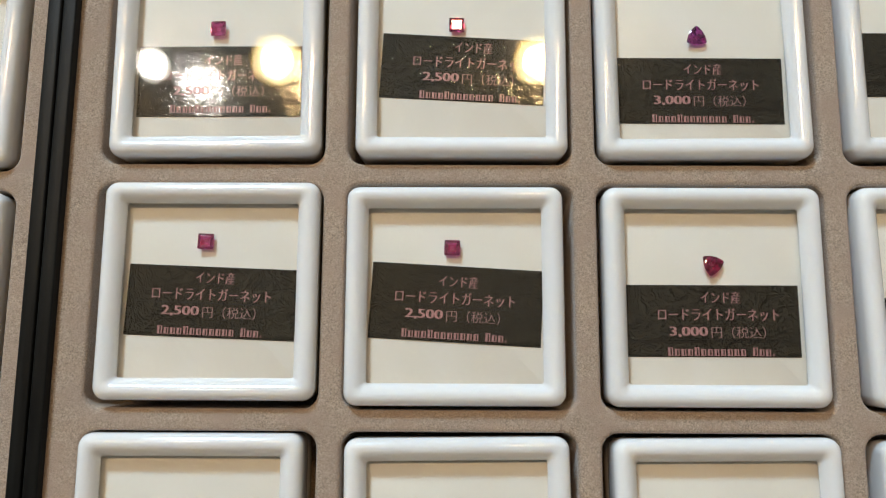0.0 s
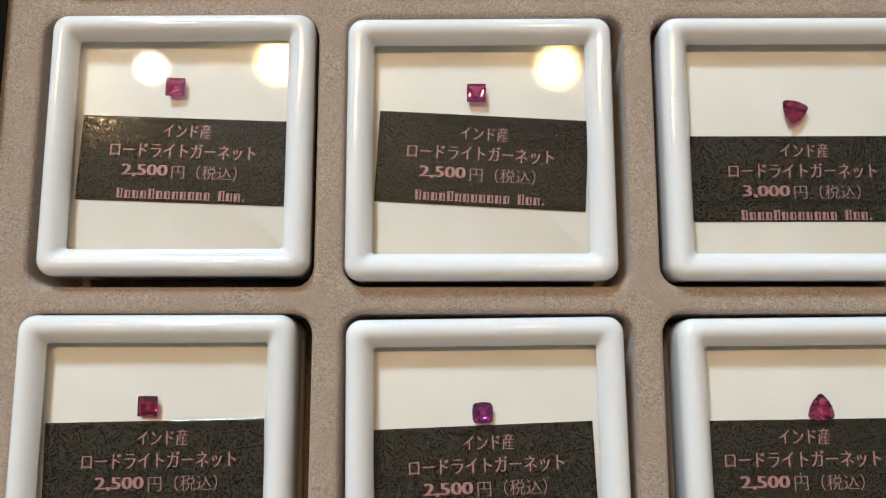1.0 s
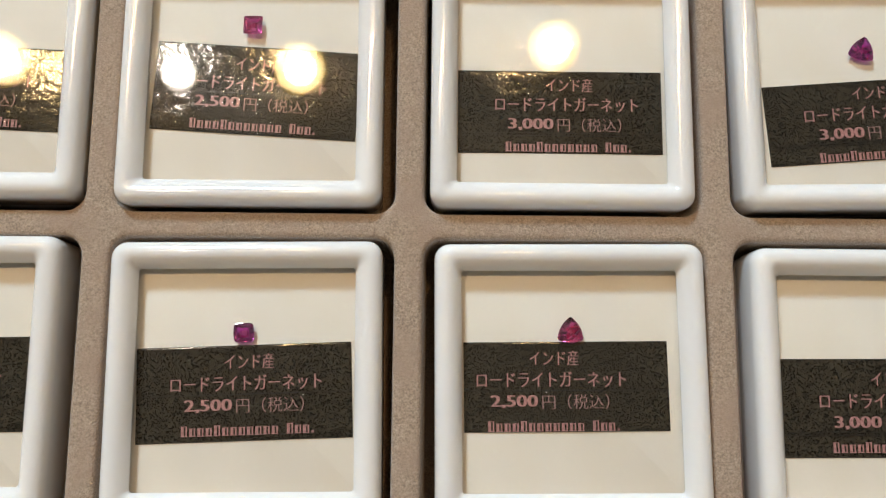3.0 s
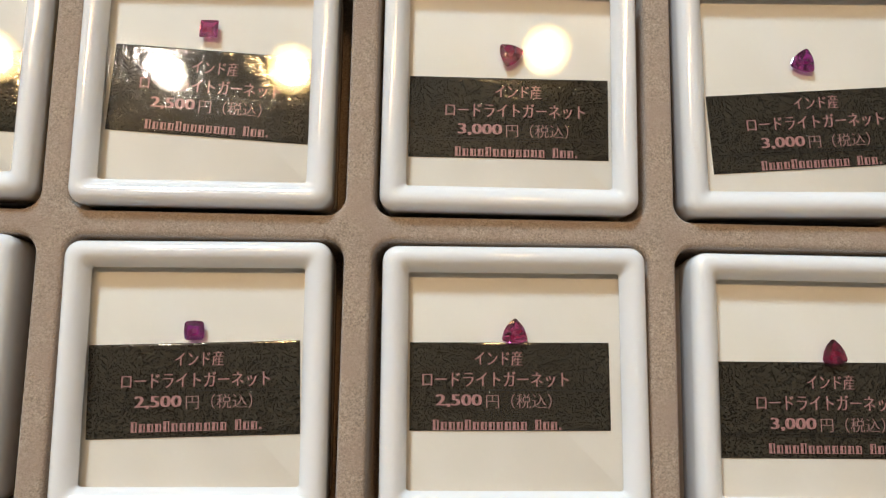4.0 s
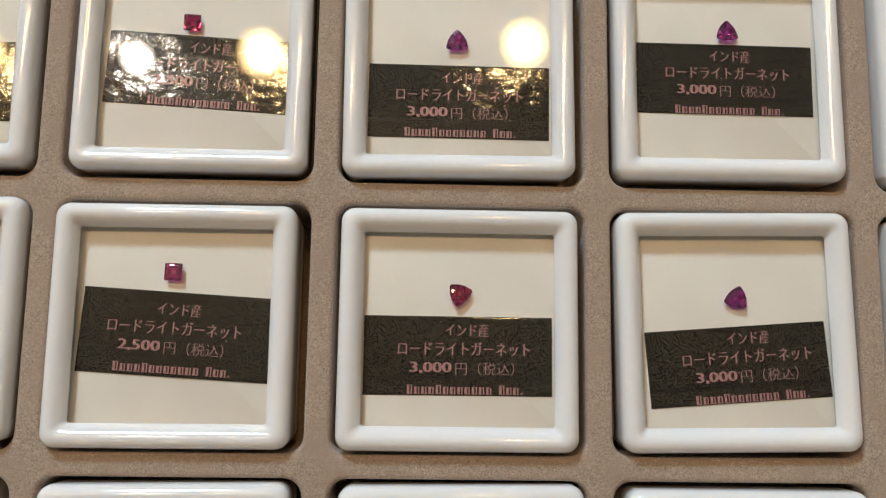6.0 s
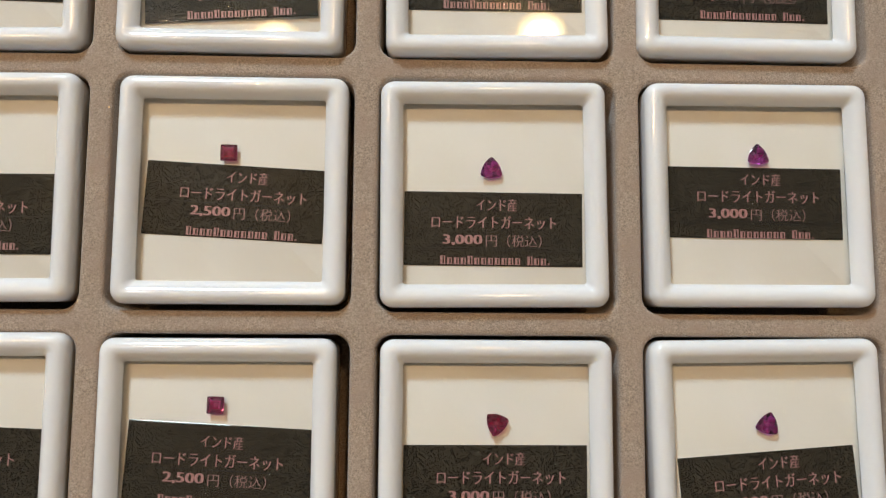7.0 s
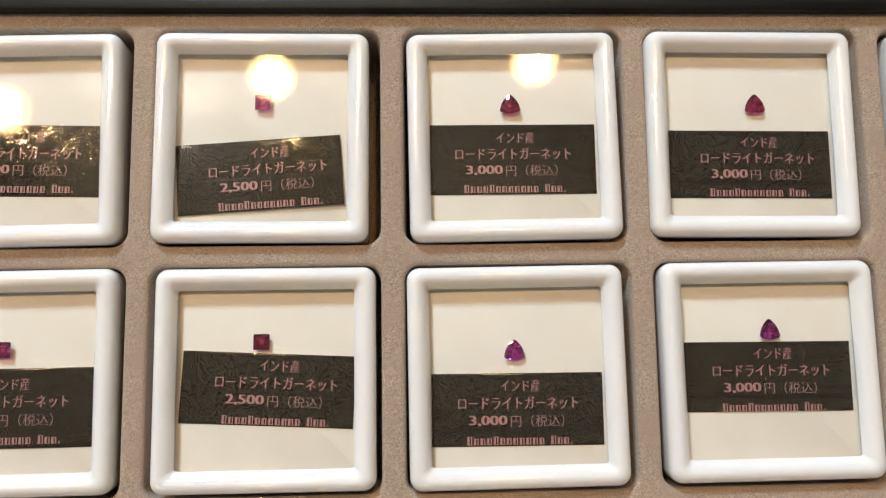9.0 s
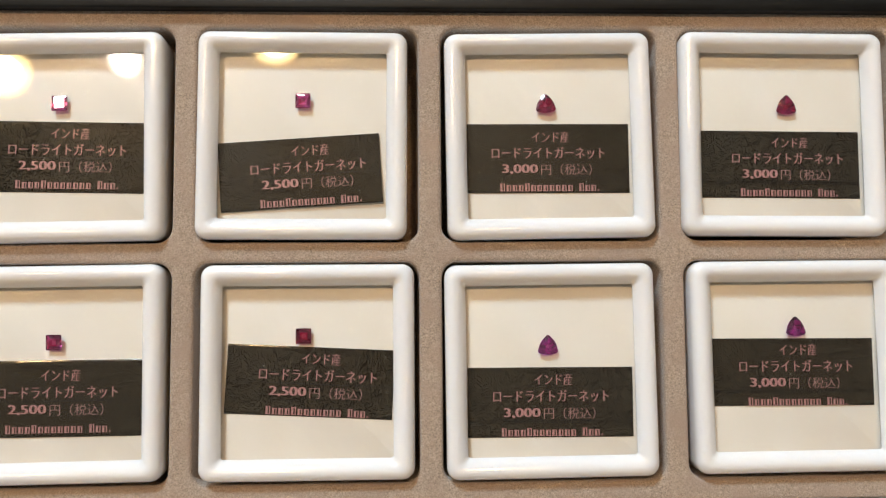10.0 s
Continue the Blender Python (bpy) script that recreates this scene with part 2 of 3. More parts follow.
FLOOR = -0.92
slab("floor", -2.4, 2.4, -2.2, 2.8, FLOOR - 0.1, FLOOR, floor_mat, "dark grey-brown shop carpet floor")
slab("ceiling", -2.4, 2.4, -2.2, 2.8, CEILING, CEILING + 0.1, plaster, "plain off-white plaster ceiling above the counter")
slab("wall_north", -2.4, 2.4, 2.8, 2.9, FLOOR, CEILING, plaster, "plain beige plaster wall beyond the counter")
slab("wall_south", -2.4, 2.4, -2.3, -2.2, FLOOR, CEILING, plaster, "plain beige plaster wall behind the viewer")
slab("wall_west", -2.5, -2.4, -2.2, 2.8, FLOOR, CEILING, plaster, "plain beige plaster side wall")
slab("wall_east", 2.4, 2.5, -2.2, 2.8, FLOOR, CEILING, plaster, "plain beige plaster side wall")

TABLE_TOP = -16.0
counter = thing("display_counter", "dark brown wooden sales counter standing on carpet", "counter", pose(0, 0, FLOOR))
up = -FLOOR * 1000 + TABLE_TOP
bm = bmesh.new()
box(bm, -600, 600, -280, 280, up - 30, up, 3)
part("top", bm, counter_mat, counter)
for x0, x1, y0, y1 in ((-580, -555, -260, 260), (555, 580, -260, 260), (-555, 555, 235, 260)):
    bm = bmesh.new()
    box(bm, x0, x1, y0, y1, 0, up - 30, 2)
    part("panel", bm, counter_mat, counter)

# ---- spotlights and ceiling panel ----


def disc(bm, r0, r1, z, n=40):
    out = [bm.verts.new((r1 * math.cos(2 * math.pi * k / n), r1 * math.sin(2 * math.pi * k / n), z)) for k in range(n)]
    if r0 <= 0:
        bm.faces.new(out)
        return
    inner = [bm.verts.new((r0 * math.cos(2 * math.pi * k / n), r0 * math.sin(2 * math.pi * k / n), z)) for k in range(n)]
    stitch(bm, out, inner)


def lathe(bm, rows, n=40):
    rings = [[bm.verts.new((r * math.cos(2 * math.pi * k / n), r * math.sin(2 * math.pi * k / n), z)) for k in range(n)] for r, z in rows]
    for a, b in zip(rings, rings[1:]):
        stitch(bm, a, b)
    return rings


for at, (_, _, colour, _) in zip(SPOT_AT, SPOTS):
    lamp = thing("spotlight", "round metal ceiling spotlight with a glowing lens", "lamp", look(at, (0, 0.03, 0)), "ceiling spotlights")
    bm = bmesh.new()
    wide = 0.7 if colour == WHITE else 1.0
    lathe(bm, [(0.062 * wide, 0.0), (0.067 * wide, 0.001), (0.066 * wide, 0.05), (0.046 * wide, 0.085), (0.012, 0.09)])
    part("housing", bm, lamp_metal, lamp)
    bm = bmesh.new()
    disc(bm, 0.0, 0.062 * wide, 0.001)
    part("lens", bm, lens_white if colour == WHITE else lens_warm, lamp, "frosted glowing lens", False)
    bm = bmesh.new()
    bmesh.ops.create_cone(bm, cap_ends=True, segments=16, radius1=0.008, radius2=0.008, depth=CEILING - at[2] - 0.02)
    stem = part("stem", bm, lamp_metal, lamp)
    stem.matrix_basis = look(at, (0, 0.03, 0)).inverted() @ pose(at[0] - 0.01, at[1] + 0.02, (CEILING + at[2] + 0.02) / 2)

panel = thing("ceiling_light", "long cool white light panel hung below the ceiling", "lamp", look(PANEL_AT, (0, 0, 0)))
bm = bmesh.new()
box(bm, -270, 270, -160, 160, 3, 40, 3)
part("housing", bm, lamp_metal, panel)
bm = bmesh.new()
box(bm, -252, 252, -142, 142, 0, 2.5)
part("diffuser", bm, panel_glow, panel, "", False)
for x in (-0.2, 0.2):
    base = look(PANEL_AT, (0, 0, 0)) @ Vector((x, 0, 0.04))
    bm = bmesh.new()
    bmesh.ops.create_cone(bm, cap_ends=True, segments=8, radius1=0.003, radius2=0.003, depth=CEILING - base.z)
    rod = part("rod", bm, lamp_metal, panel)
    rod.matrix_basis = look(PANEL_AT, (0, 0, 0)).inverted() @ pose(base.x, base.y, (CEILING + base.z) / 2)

# ---- flocked trays ----
FLOCK_Z, WELL_Z, RIM_Z = -0.5, -14.0, 1.5
PITCH_X, PITCH_Y, WELL_X, WELL_Y, WELL_R = 46.2, 44.95, 20.95, 20.55, 3.0


def well_centre(c, r):
    return 0.3 + (c - 2) * PITCH_X, (2 - r) * PITCH_Y


def flocked_insert(bm, centres, x0, x1, y0, y1):
    """One sheet of flock with a rounded well at each centre; the outer cells reach the tray's rim."""
    xs, ys = sorted({c[0] for c in centres}), sorted({c[1] for c in centres})
    for x, y in centres:
        i, j = xs.index(x), ys.index(y)
        a = x0 if i == 0 else (xs[i - 1] + x) / 2
        b = x1 if i == len(xs) - 1 else (xs[i + 1] + x) / 2
        c = y0 if j == 0 else (ys[j - 1] + y) / 2
        d = y1 if j == len(ys) - 1 else (ys[j + 1] + y) / 2
        rings = [ring(bm, a, b, c, d, 0.01, FLOCK_Z)]
        for grow, z in ((0.95, 0.0), (0.55, -0.07), (0.25, -0.27), (0.06, -0.6), (0.0, -1.0), (-0.25, -7.0), (-0.4, WELL_Z - FLOCK_Z)):
            rings.append(ring(bm, x - WELL_X - grow, x + WELL_X + grow, y - WELL_Y - grow, y + WELL_Y + grow, WELL_R + grow, FLOCK_Z + z))
        for p, q in zip(rings, rings[1:]):
            stitch(bm, p, q)
        bm.faces.new(rings[-1])
    bmesh.ops.remove_doubles(bm, verts=bm.verts, dist=2.5e-5)


def tray(centres, x0, x1, y0, y1, label):
    ob = thing("display_tray", label, "tray", pose(0, 0, TABLE_TOP * MM), "display trays")

    def at_base(child):
        child.location.z = -TABLE_TOP * MM
        return child
    bm = bmesh.new()
    flocked_insert(bm, centres, x0, x1, y0, y1)
    at_base(part("flocked_insert", bm, flock, ob, "taupe flocked insert with square wells"))
    t = 2.6
    for bx in ((x0 - t, x0, y0 - t, y1 + t), (x1, x1 + t, y0 - t, y1 + t)):
        bm = bmesh.new()
        box(bm, *bx, TABLE_TOP + 1.5, RIM_Z, 0.35)
        at_base(part("rim_board", bm, black_board, ob, "black rim board"))
    for bx in ((x0, x1, y0 - t, y0), (x0, x1, y1, y1 + t)):
        bm = bmesh.new()
        box(bm, *bx, TABLE_TOP + 1.5, RIM_Z, 0.35)
        at_base(part("rim_board", bm, black_across, ob, "black rim board"))
    bm = bmesh.new()
    box(bm, x0 - t, x1 + t, y0 - t, y1 + t, TABLE_TOP, TABLE_TOP + 1.5)
    at_base(part("base_board", bm, black_across, ob, "black base board"))
    return ob


TX0, TX1, TY0, TY1 = -118.9, 119.4, -68.6, 113.6
WELLS = [well_centre(c, r) for c in range(5) for r in range(4)]
tray(WELLS, TX0, TX1, TY0, TY1, "black rimmed tray with taupe flocked wells holding gem boxes")
NX1, NDY = -124.4, -1.5
NEAR = [(NX1 - 4.1 - WELL_X, well_centre(0, r)[1] + NDY) for r in range(4)]
tray(NEAR, NX1 - 4.1 - 2 * WELL_X - 4.1, NX1, TY0 + NDY, TY1 + NDY, "second black rimmed flocked tray close beside the first")

# ---- gem boxes ----
HALF, WIN, ASPECT = 19.75, 15.85, 1.003
PAD_Z, GLASS_LOW = -1.45, -0.14


def gem_box(label):
    ob = thing("gem_box", label, "box", pose(0, 0, WELL_Z * MM), "gem boxes in the tray")

    def lift(child):
        child.location.z = -WELL_Z * MM
        return child
    hx, hy = HALF, HALF * ASPECT
    bm = bmesh.new()
    prof = [(0.55, -6.0), (0.25, -5.9), (0.12, -5.6), (0.05, -1.5), (0.0, -0.2), (0.05, 0.4), (0.24, 0.95), (0.55, 1.38), (1.0, 1.68), (1.5, 1.83), (2.05, 1.8),
            (2.6, 1.56), (3.1, 1.16), (3.5, 0.7), (3.8, 0.22), (3.9, 0.05), (3.95, -0.03), (3.93, -0.2), (3.75, -0.26), (2.8, -0.32), (2.7, -1.0), (2.7, -6.0), (0.55, -6.0)]
    sweep(bm, hx, hy, 2.3, prof, ease=0.46)
    lift(part("lid", bm, plastic, ob, "glossy white rounded plastic lid frame"))
    bm = bmesh.new()
    sweep(bm, WIN - 0.01, WIN * ASPECT - 0.01, 0.1, [(0.0, -0.02), (0.0, GLASS_LOW)], True, True)
    pane = lift(part("window", bm, [acrylic, acrylic_body], ob, "clear acrylic window", False))
    for face in pane.data.polygons:
        face.material_index = 0 if face.normal.z > 0.9 else 1
    bm = bmesh.new()
    sweep(bm, hx - 0.35, hy - 0.35, 2.0, [(3.6, -6.2), (0.15, -6.2), (0.0, -6.4), (0.25, -12.5), (0.6, -13.4), (1.2, WELL_Z)], True, True)
    lift(part("base", bm, plastic, ob, "white plastic base"))
    bm = bmesh.new()
    sweep(bm, WIN + 1.2, WIN * ASPECT + 1.2, 0.6, [(0.0, -6.1), (0.0, PAD_Z - 0.2), (0.06, PAD_Z - 0.06), (0.2, PAD_Z)], True, True)
    lift(part("foam_pad", bm, foam, ob, "cream foam pad"))
    return ob


# column, row, centre x, y, turn
BOXES = [
    (0, 0, -92.2, 89.22, 0.9), (1, 0, -46.81, 89.56, -0.34), (2, 0, 0.0, 89.49, 0.72), (3, 0, 45.14, 89.77, -0.49),
    (0, 1, -91.66, 45.34, 0.6), (1, 1, -45.61, 45.27, 0.03), (2, 1, -0.38, 45.11, 0.48), (3, 1, 46.09, 45.48, 0.28),
    (0, 2, -91.3, 0.75, 0.06), (1, 2, -46.75, 0.0, 0.12), (2, 2, 0.0, 0.0, 0.0), (3, 2, 46.24, 0.38, 0.99),
    (0, 3, -93.0, -44.48, 0.08), (1, 3, -46.1, -44.96, 0.77), (2, 3, 0.95, -44.84, 0.63), (3, 3, 47.2, -45.18, -0.03),
]
first = gem_box("white plastic gem box with clear window and cream foam")
places = [(x, y, turn) for _, _, x, y, turn in BOXES]
places += [(92.9, 90.2, 0.3), (92.4, 45.2, -0.2), (92.7, 0.2, 0.1), (92.5, -44.8, 0.2)]
places += [(NEAR[r][0] + 0.3, NEAR[r][1] + (0.2, -0.1, 0.15, 0.0)[r], (0.2, -0.3, 0.2, 0.1)[r]) for r in range(4)]
# windows that sit a little askew in their lids: column, row, turns about x and y
ASKEW = {(0, 0): (-0.38, 0.68), (0, 1): (0.64, 1.66), (0, 2): (-0.12, 1.55), (1, 0): (0.18, -0.26), (1, 1): (0.22, 0.39), (1, 2): (-0.76, -0.41), (2, 0): (0.04, -1.5), (2, 1): (0.28, -0.81), (2, 2): (-0.44, -1.34)}
for k, (x, y, turn) in enumerate(places):
    m = pose(x * MM, y * MM, WELL_Z * MM, 0, 0, turn)
    if k == 0:
        first.matrix_world = m
    made = first if k == 0 else copy_thing(first, m)
    lean = ASKEW.get(BOXES[k][:2], (0.0, 0.0)) if k < len(BOXES) else (0.0, 0.0)
    for child in made.children:
        if child.name.startswith("window"):
            child.rotation_euler = (radians(lean[0]), radians(lean[1]), 0)

# ---- price cards ----


def lettering(name, text, width, height, weight, spread):
    """A mesh of the words, centred, stretched to the given width and height in mm; upright strokes are spread to be heavier than level ones."""
    curve = bpy.data.curves.new(name, "FONT")
    curve.body, curve.size, curve.offset, curve.resolution_u = text, 1.0, weight, 3
    ob = new(name, curve)
    plain = bpy.data.meshes.new_from_object(ob.evaluated_get(bpy.context.evaluated_depsgraph_get()))
    bpy.data.objects.remove(ob)
    bpy.data.curves.remove(curve)
    base = np.array([v.co[:] for v in plain.vertices])
    polys = [tuple(p.vertices) for p in plain.polygons]
    bpy.data.meshes.remove(plain)
    copies, faces = [], []
    for k, shift in enumerate((-spread, 0.0, spread)):
        one = base.copy()
        one[:, 0] += shift
        copies.append(one)
        faces += [tuple(i + k * len(base) for i in p) for p in polys]
    co = np.concatenate(copies)
    low, high = co.min(0), co.max(0)
    co[:, 0] = ((co[:, 0] - low[0]) / (high[0] - low[0]) - 0.5) * width * MM
    co[:, 1] = ((co[:, 1] - low[1]) / (high[1] - low[1]) - 0.5) * height * MM
    co[:, 2] = np.repeat((0.0, 0.004, 0.008), len(base)) * MM
    me = bpy.data.meshes.new(name)
    me.from_pydata(co.tolist(), [], faces)
    return me


def with_ink(me, mat):
    me.materials.clear()
    me.materials.append(mat)
    return me


COUNTRY = with_ink(lettering("country_line", "インド産", 7.2, 2.15, -0.012, 0.022), ink)
NAME = with_ink(lettering("name_line", "ロードライトガーネット", 21.9, 2.25, -0.010, 0.026), ink)
PRICES = {2500: with_ink(lettering("price_digits", "2,500", 6.95, 1.9, -0.004, 0.04), ink), 3000: with_ink(lettering("price_digits", "3,000", 6.95, 1.9, -0.004, 0.04), ink)}
YEN = with_ink(lettering("tax_note", "円（税込）", 9.75, 2.15, -0.014, 0.010), ink_pale)


def bar(bm, x0, x1, y0, y1):
    v = [bm.verts.new((x * MM, y * MM, 0)) for x, y in ((x0, y0), (x1, y0), (x1, y1), (x0, y1))]
    bm.faces.new(v)


def letter_block(bm, x, tall):
    """A plain unlettered block: a heavy and a light upright tied by two fine bars."""
    bar(bm, x, x + 0.40, -0.62, tall - 0.12)
    bar(bm, x + 0.66, x + 0.86, -0.62, tall - 0.12)
    bar(bm, x - 0.06, x + 0.92, -0.74, -0.62)
    bar(bm, x - 0.02, x + 0.88, tall - 0.12, tall)


bm = bmesh.new()
for k in range(12):  # two words long
    letter_block(bm, -9.45 + k * 1.185, 0.76 if k in (0, 4) else 0.42)
for k in range(3):
    letter_block(bm, 5.75 + k * 1.16, 0.76 if k == 0 else 0.42)
bar(bm, 9.28, 9.62, -0.72, -0.38)
MAKER = mesh_of("maker_line", bm, ink, False)


def card_sheet(left, right, bottom, top, bow):
    """A thin sheet with eased edges, bowed a little along its length."""
    bm = bmesh.new()
    thick = 0.16
    nx, ny = 24, 12
    xs = [left, left + 0.12] + [left + 0.12 + (right - left - 0.24) * k / nx for k in range(1, nx)] + [right - 0.12, right]
    ys = [bottom, bottom + 0.1] + [bottom + 0.1 + (top - bottom - 0.35) * k / ny for k in range(1, ny)] + [top - 0.25, top - 0.1, top]
    rows = []
    for j, y in enumerate(ys):
        row = []
        for i, x in enumerate(xs):
            z = thick + bow * math.sin(math.pi * (x - left) / (right - left)) * 0.05
            z -= 0.09 if j in (0, len(ys) - 1) else 0.03 if j == len(ys) - 2 else 0.0
            z -= 0.05 if i in (0, len(xs) - 1) else 0.0
            row.append(bm.verts.new((x * MM, y * MM, z * MM)))
        rows.append(row)
    for a, b in zip(rows, rows[1:]):
        for i in range(len(a) - 1):
            bm.faces.new((a[i], a[i + 1], b[i + 1], b[i]))
    rim = [e for e in bm.edges if e.is_boundary]
    made = bmesh.ops.extrude_edge_only(bm, edges=rim)["geom"]
    low = [g for g in made if isinstance(g, bmesh.types.BMVert)]
    for vert in low:
        vert.co.z = 0
    loop = [e for e in made if isinstance(e, bmesh.types.BMEdge) and e.is_boundary]
    bmesh.ops.contextual_create(bm, geom=loop)
    return bm


# a card propped up at its lower edge: column, row: lift in mm, leans about x and y in degrees
LEANING = {(1, 0): (0.4, -1.2, -0.7)}


def price_card(c, r, cx, cy, turn, mid, angle, left, right, bottom, top, price):
    label = "dark card with pink print, %s yen, under a clear window" % ("2,500" if price == 2500 else "3,000")
    lift, lean, roll = LEANING.get((c, r), (0.01, 0.0, 0.0))
    ob = thing("price_card", label, "price card", pose((cx + mid[0]) * MM, (cy + mid[1]) * MM, (PAD_Z + lift) * MM, lean, roll, angle), "price cards")
    part("sheet", card_sheet(left, right, bottom, top, (c * 7 + r * 5) % 3 - 1), card_mat, ob, "dark glossy sheet", False)
    for y in ((5.05,) if price == 2500 else (1.75, 2.15)):
        bm = bmesh.new()
        bar(bm, left + 0.15, right - 0.15, y - 0.075, y + 0.075)
        part("print_streak", bm, streak, ob, "thin dark print streak", False).location = (0, 0, 0.222 * MM)
    for name, me, x, y in (("country_line", COUNTRY, 0.35, 9.75), ("name_line", NAME, -0.1, 6.65), ("price_digits", PRICES[price], -5.6, 3.5), ("tax_note", YEN, 3.35, 3.45), ("maker_line", MAKER, 0.0, 0.0)):
        line = part(name, me, None, ob)
        line.location = (x * MM, y * MM, 0.235 * MM)
    return ob


# column, row, middle of the last line from the box's centre, turn, left, right, bottom and top from there, price
CARDS = {
    (0, 0): ((1.22, -8.82), -0.9, -16.5, 14.4, -1.5, 12.0, 2500), (1, 0): ((1.51, -12.40), 3.6, -17.0, 13.6, -1.1, 12.2, 2500),
    (2, 0): ((0.13, -9.78), 0.1, -15.75, 15.5, -1.1, 12.3, 3000), (3, 0): ((1.59, -11.19), -0.6, -17.0, 14.0, -1.1, 12.0, 3000),
    (0, 1): ((0.28, -10.11), 0.3, -15.9, 15.3, -1.5, 12.5, 2500), (1, 1): ((1.51, -7.52), -2.9, -17.1, 14.0, -1.0, 11.9, 2500),
    (2, 1): ((0.21, -11.61), -0.2, -15.8, 15.4, -1.0, 12.0, 3000), (3, 1): ((0.69, -6.87), -0.3, -16.1, 14.9, -0.8, 11.9, 3000),
    (0, 2): ((0.0, -7.54), -2.1, -15.6, 15.5, -1.2, 11.8, 2500), (1, 2): ((-0.17, -7.3), -3.1, -15.5, 15.8, -1.3, 12.6, 2500),
    (2, 2): ((1.1, -9.98), 0.0, -16.7, 14.5, -1.0, 12.0, 3000), (3, 2): ((2.77, -10.88), 4.5, -17.0, 13.6, -0.9, 11.7, 3000),
    (0, 3): ((0.88, -7.23), 1.3, -16.5, 14.7, -1.5, 12.1, 2500), (1, 3): ((0.37, -7.35), 2.4, -16.0, 15.2, -1.6, 12.1, 2500),
    (2, 3): ((-2.47, -6.63), 0.9, -12.9, 17.0, -0.85, 12.1, 2500), (3, 3): ((1.28, -8.95), 0.5, -16.8, 14.3, -1.5, 12.7, 3000),
}
for c, r, cx, cy, turn in BOXES:
    price_card(c, r, cx, cy, turn, *CARDS[c, r])

# ---- gemstones ----


def cut_stone(outline, crown_rings, pavilion_rings, depth, star):
    """A faceted stone: table, crown, girdle and pavilion to a culet. Rings are (scale, height over the culet); star shifts every second corner."""
    bm = bmesh.new()
    n = len(outline)

    def level(scale, z, s=0.0):
        return [bm.verts.new((x * (scale + s * (-1) ** k) * MM, y * (scale + s * (-1) ** k) * MM, z * MM)) for k, (x, y) in enumerate(outline)]
    rings = [level(sc, z, star * sg) for sc, z, sg in crown_rings] + [level(1.0, depth + 0.04), level(1.0, depth - 0.04)] + [level(sc, z, star * sg) for sc, z, sg in pavilion_rings]
    bm.faces.new(rings[0])
    for a, b in zip(rings, rings[1:]):
        stitch(bm, a, b)
    tip = bm.verts.new((0, 0, 0))
    for k in range(n):
        bm.faces.new((rings[-1][k], rings[-1][(k + 1) % n], tip))
    if star:
        bmesh.ops.triangulate(bm, faces=[f for f in bm.faces if len(f.verts) == 4])
    return bm


def square_outline(size, cut, soft):
    h = size / 2
    out = []
    for a in range(4):
        t = radians(90 * a)
        for x, y in ((h, -h + cut), (h + soft, 0), (h, h - cut)):
            out.append((x * math.cos(t) - y * math.sin(t), x * math.sin(t) + y * math.cos(t)))
    return out


def trillion_outline(size):
    """A triangle with bowed sides and blunt tips."""
    out = []
    for k in range(3):
        a = radians(120 * k)
        for u in (-0.05, 0.05, 0.35, 0.65):
            v = u if u >= 0 else u + 1
            ang = a + radians(120) * u
            rad = 0.5 / math.cos(radians(120) * v - radians(60)) + 0.17 * math.sin(math.pi * v)
            out.append((rad * size * math.cos(ang), rad * size * math.sin(ang)))
    return out


STEP_CROWN, STEP_PAVILION = [(0.62, 1.33, 0), (0.84, 1.22, 0)], [(0.80, 0.71, 0), (0.48, 0.33, 0), (0.12, 0.06, 0)]
STAR_CROWN, STAR_PAVILION = [(0.54, 1.34, 0), (0.80, 1.22, 1)], [(0.60, 0.53, 1.6), (0.26, 0.20, -1.5)]
SQUARE = lambda mat: mesh_of("gemstone", cut_stone(square_outline(2.85, 0.12, 0.02), STEP_CROWN, STEP_PAVILION, 1.04, 0.0), mat, False)
CUSHION = lambda mat: mesh_of("gemstone", cut_stone(square_outline(2.75, 0.3, 0.12), STEP_CROWN, STEP_PAVILION, 1.04, 0.0), mat, False)
TRIANGLE = lambda mat: mesh_of("gemstone", cut_stone(trillion_outline(2.42), STAR_CROWN, STAR_PAVILION, 1.04, 0.06), mat, False)
# offset from the box's centre, turn, cut, colour
GEMS = {
    (0, 0): (-0.27, 6.51, 1, "s", gem_pink), (1, 0): (0.01, 6.73, 0, "s", gem_pink), (2, 0): (-0.39, 6.0, 90, "t", gem_wine), (3, 0): (1.4, 5.65, 90, "t", gem_wine),
    (0, 1): (-0.54, 5.72, 0, "s", gem_pink), (1, 1): (-0.97, 6.56, 0, "s", gem_wine), (2, 1): (-0.48, 4.4, 90, "t", gem_violet), (3, 1): (0.49, 7.0, 90, "t", gem_violet),
    (0, 2): (-1.3, 8.87, -1, "s", gem_pink), (1, 2): (-0.43, 8.56, -1, "s", gem_pink), (2, 2): (0.09, 5.62, 16, "t", gem_wine), (3, 2): (0.47, 5.37, 75, "t", gem_violet),
    (0, 3): (-1.07, 6.95, 0, "s", gem_wine), (1, 3): (-0.58, 6.56, 2, "c", gem_violet), (2, 3): (0.0, 7.0, 90, "t", gem_pink), (3, 3): (1.99, 5.0, 92, "t", gem_wine),
}
STONES = {}
WORDS = {"s": "square step-cut", "c": "cushion-cut", "t": "rounded triangular"}
TINTS = {gem_pink: "rose pink", gem_wine: "deep wine red", gem_violet: "purplish violet"}
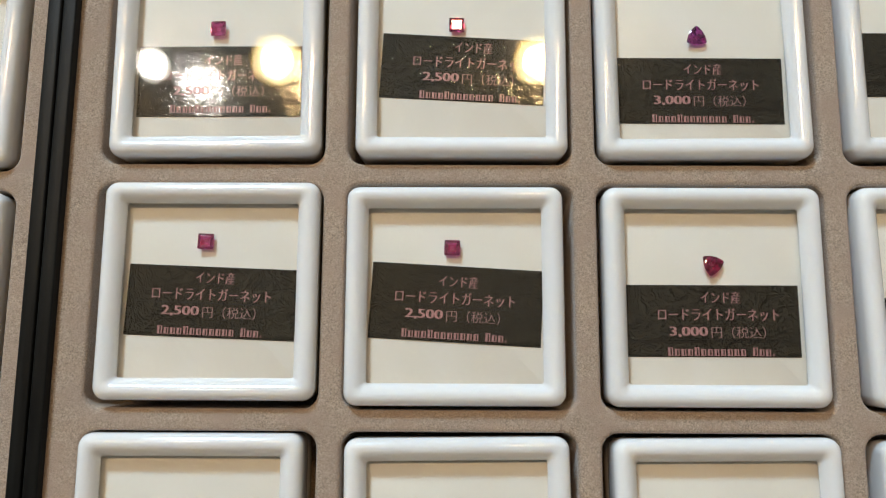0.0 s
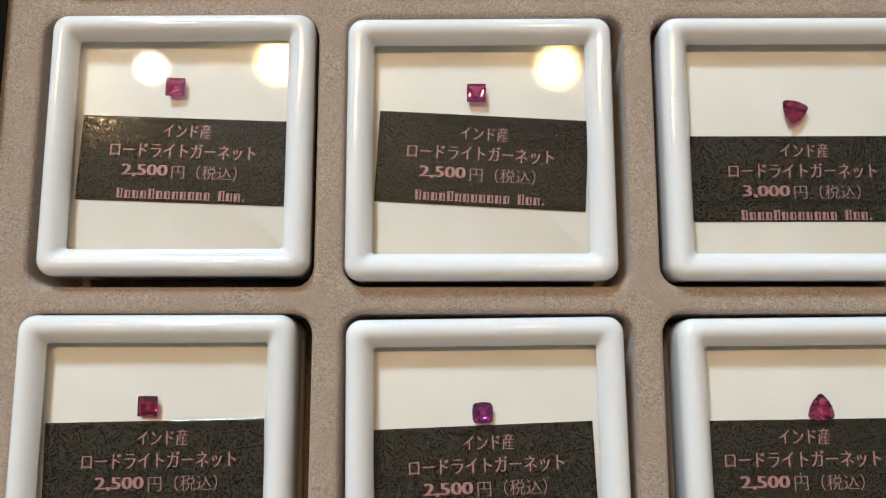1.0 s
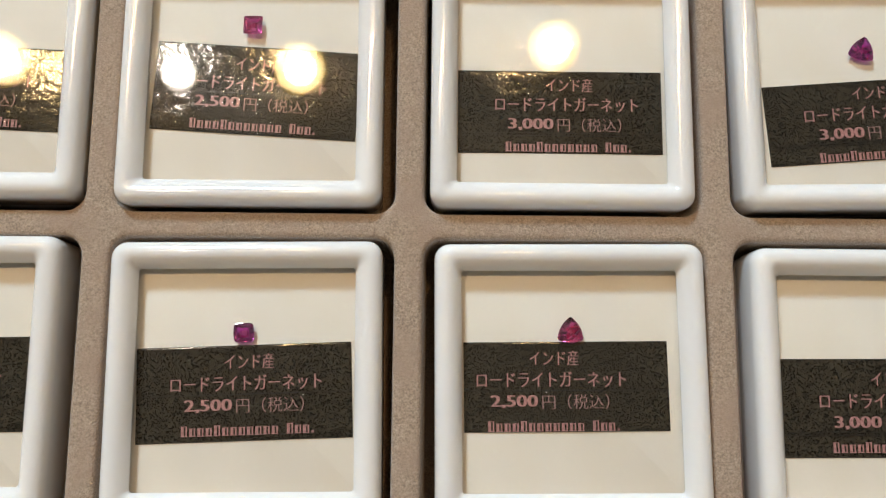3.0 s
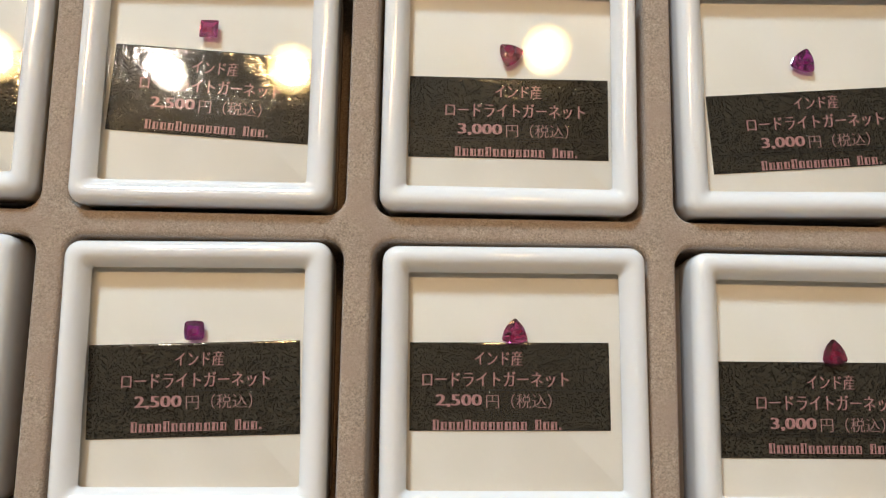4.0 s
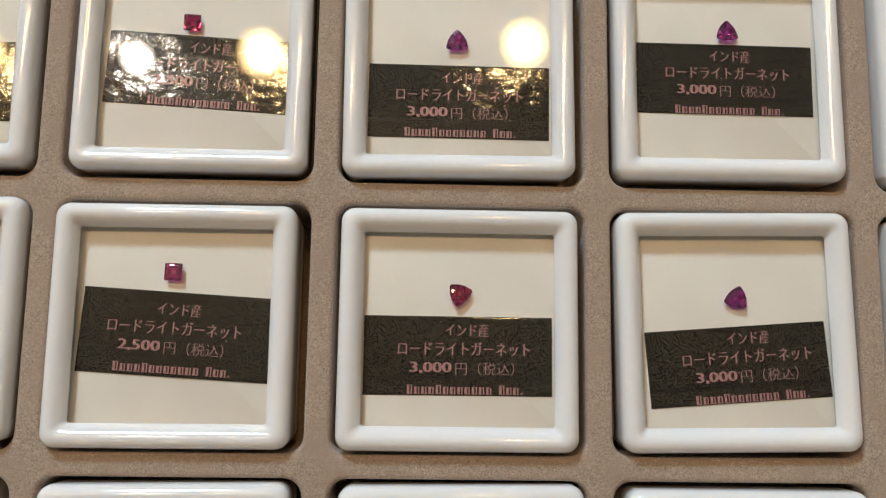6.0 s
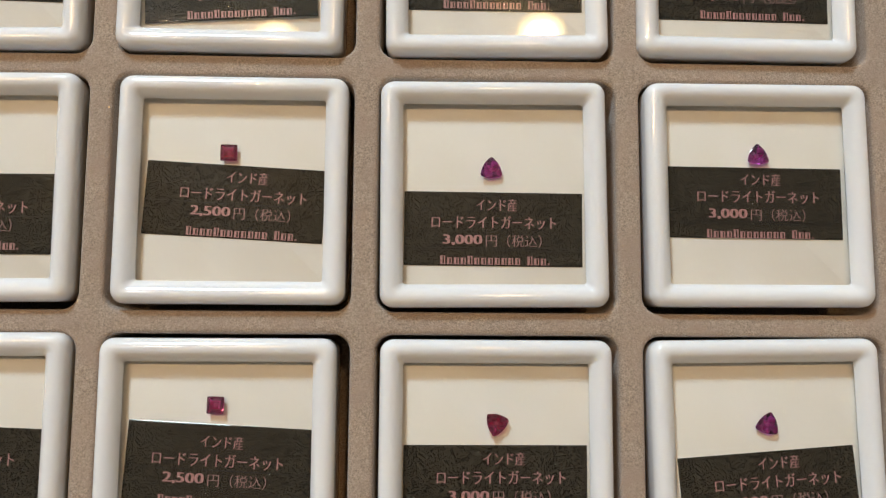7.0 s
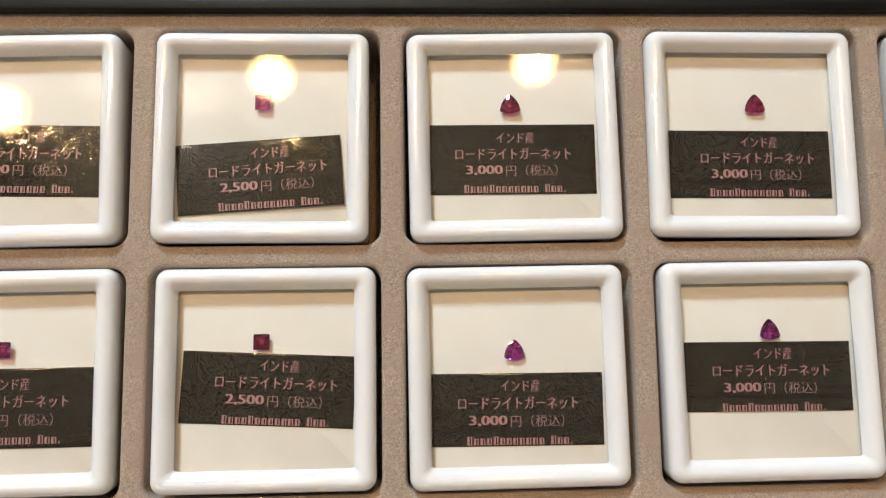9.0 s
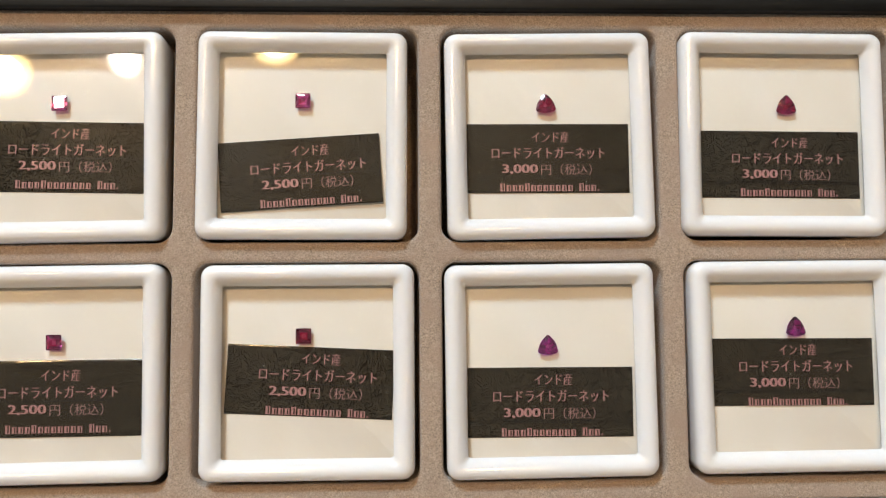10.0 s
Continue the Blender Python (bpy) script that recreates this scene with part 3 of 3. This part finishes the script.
for c, r, cx, cy, turn in BOXES:
    dx, dy, angle, cut, mat = GEMS[c, r]
    if (cut, mat) not in STONES:
        STONES[cut, mat] = {"s": SQUARE, "c": CUSHION, "t": TRIANGLE}[cut](mat)
    stone = part("gemstone", STONES[cut, mat], None, None)
    lean_x, lean_y = (3.5 if c == 2 else 2.0) * (1 if r % 2 else -1), (3.0, -3.0, 4.0, -2.5)[(c + r) % 4]
    stone.matrix_world = pose((cx + dx) * MM, (cy + dy) * MM, (PAD_Z - 0.16) * MM, lean_x, lean_y, angle)
    tagged(stone, "%s %s garnet resting on cream foam" % (TINTS[mat], WORDS[cut]), "gemstone", "garnets")

# ---- lint ----
lint_mat = material("lint", (0.30, 0.27, 0.24), 0.9)
rng = random.Random(7)


def fibre_mesh(points, thick):
    """A thin bent fibre of three-sided section."""
    bm = bmesh.new()
    rings = []
    for x, y, z in points:
        rings.append([bm.verts.new((x * MM, y * MM + thick * MM * math.cos(a), z * MM + thick * MM * math.sin(a))) for a in (0.5, 2.6, 4.7)])
    for a, b in zip(rings, rings[1:]):
        stitch(bm, a, b)
    return mesh_of("lint_fibre", bm, lint_mat)


# x, y, height, turn, length of each fibre: some on the flock edges, some on the lids
LINT = [(-21.2, -33.0, -0.42, 100, 2.2), (-20.6, -36.5, -0.42, 70, 1.7), (-66.9, -30.5, -0.42, 85, 1.8), (24.9, -27.0, -0.42, 120, 1.6), (-45.0, -22.3, -0.42, 10, 1.4),
        (-71.0, 22.0, -0.42, 40, 1.5), (22.5, 22.8, -0.42, 15, 1.6), (-23.0, 30.0, -0.42, 80, 1.9), (25.3, 40.0, -0.42, 95, 1.8), (-2.0, 67.4, -0.42, 170, 1.5), (70.2, 60.0, -0.42, 75, 1.7)]
for x, y, z, turn, size in LINT:
    sag = [rng.uniform(-0.25, 0.25) for _ in range(6)]
    pts = [((k / 5 - 0.5) * size, sag[k], 0.03 + 0.12 * math.sin(math.pi * k / 5)) for k in range(6)]
    fibre = new("lint_fibre", fibre_mesh(pts, 0.018))
    fibre.matrix_world = pose(x * MM, y * MM, z * MM - 0.00003, 0, 0, turn)
    tagged(fibre, "thin pale grey lint fibre lying on taupe flock", "lint", "lint fibres")

# ---- dust and painted sparkle on the windows ----
# pale flecks: settled dust, and lamp sparkle on scratches put into their colour
dust_glint_mat = material("dust", (0.62, 0.60, 0.56), 0.8)
verts, faces = [], []
for c, r, cx, cy, turn in BOXES:
    crowd = 26 if (c, r) in ((0, 2), (1, 2), (1, 0), (0, 0), (1, 1)) else 11
    for _ in range(crowd):
        x, y = cx + rng.uniform(-15.2, 15.2), cy + rng.uniform(-15.2, 15.2)
        if rng.random() < 0.45:
            x, y = (cx + rng.choice((-1, 1)) * rng.uniform(14.6, 15.5), y) if rng.random() < 0.5 else (x, cy + rng.choice((-1, 1)) * rng.uniform(14.6, 15.5))
        w, l, a = rng.uniform(0.025, 0.05), rng.uniform(0.04, 0.14), rng.uniform(0, math.pi)
        lean = ASKEW.get((c, r), (0.0, 0.0))
        z = -0.015 + (y - cy) * math.tan(radians(lean[0])) - (x - cx) * math.tan(radians(lean[1]))
        ux, uy = math.cos(a), math.sin(a)
        base = len(verts)
        for p, q in ((-l, -w), (l, -w), (l, w), (-l, w)):
            verts.append(((x + p * ux - q * uy) * MM, (y + p * uy + q * ux) * MM, z * MM))
        verts.append((x * MM, y * MM, (z + 0.04) * MM))
        faces += [(base, base + 1, base + 4), (base + 1, base + 2, base + 4), (base + 2, base + 3, base + 4), (base + 3, base, base + 4), (base + 3, base + 2, base + 1, base)]
me = bpy.data.meshes.new("dust")
me.from_pydata(verts, [], faces)
me.materials.append(dust_glint_mat)
tagged(new("dust", me), "fine pale flecks of dust and painted sparkle lying on clear windows", "dust", kind="stuff")
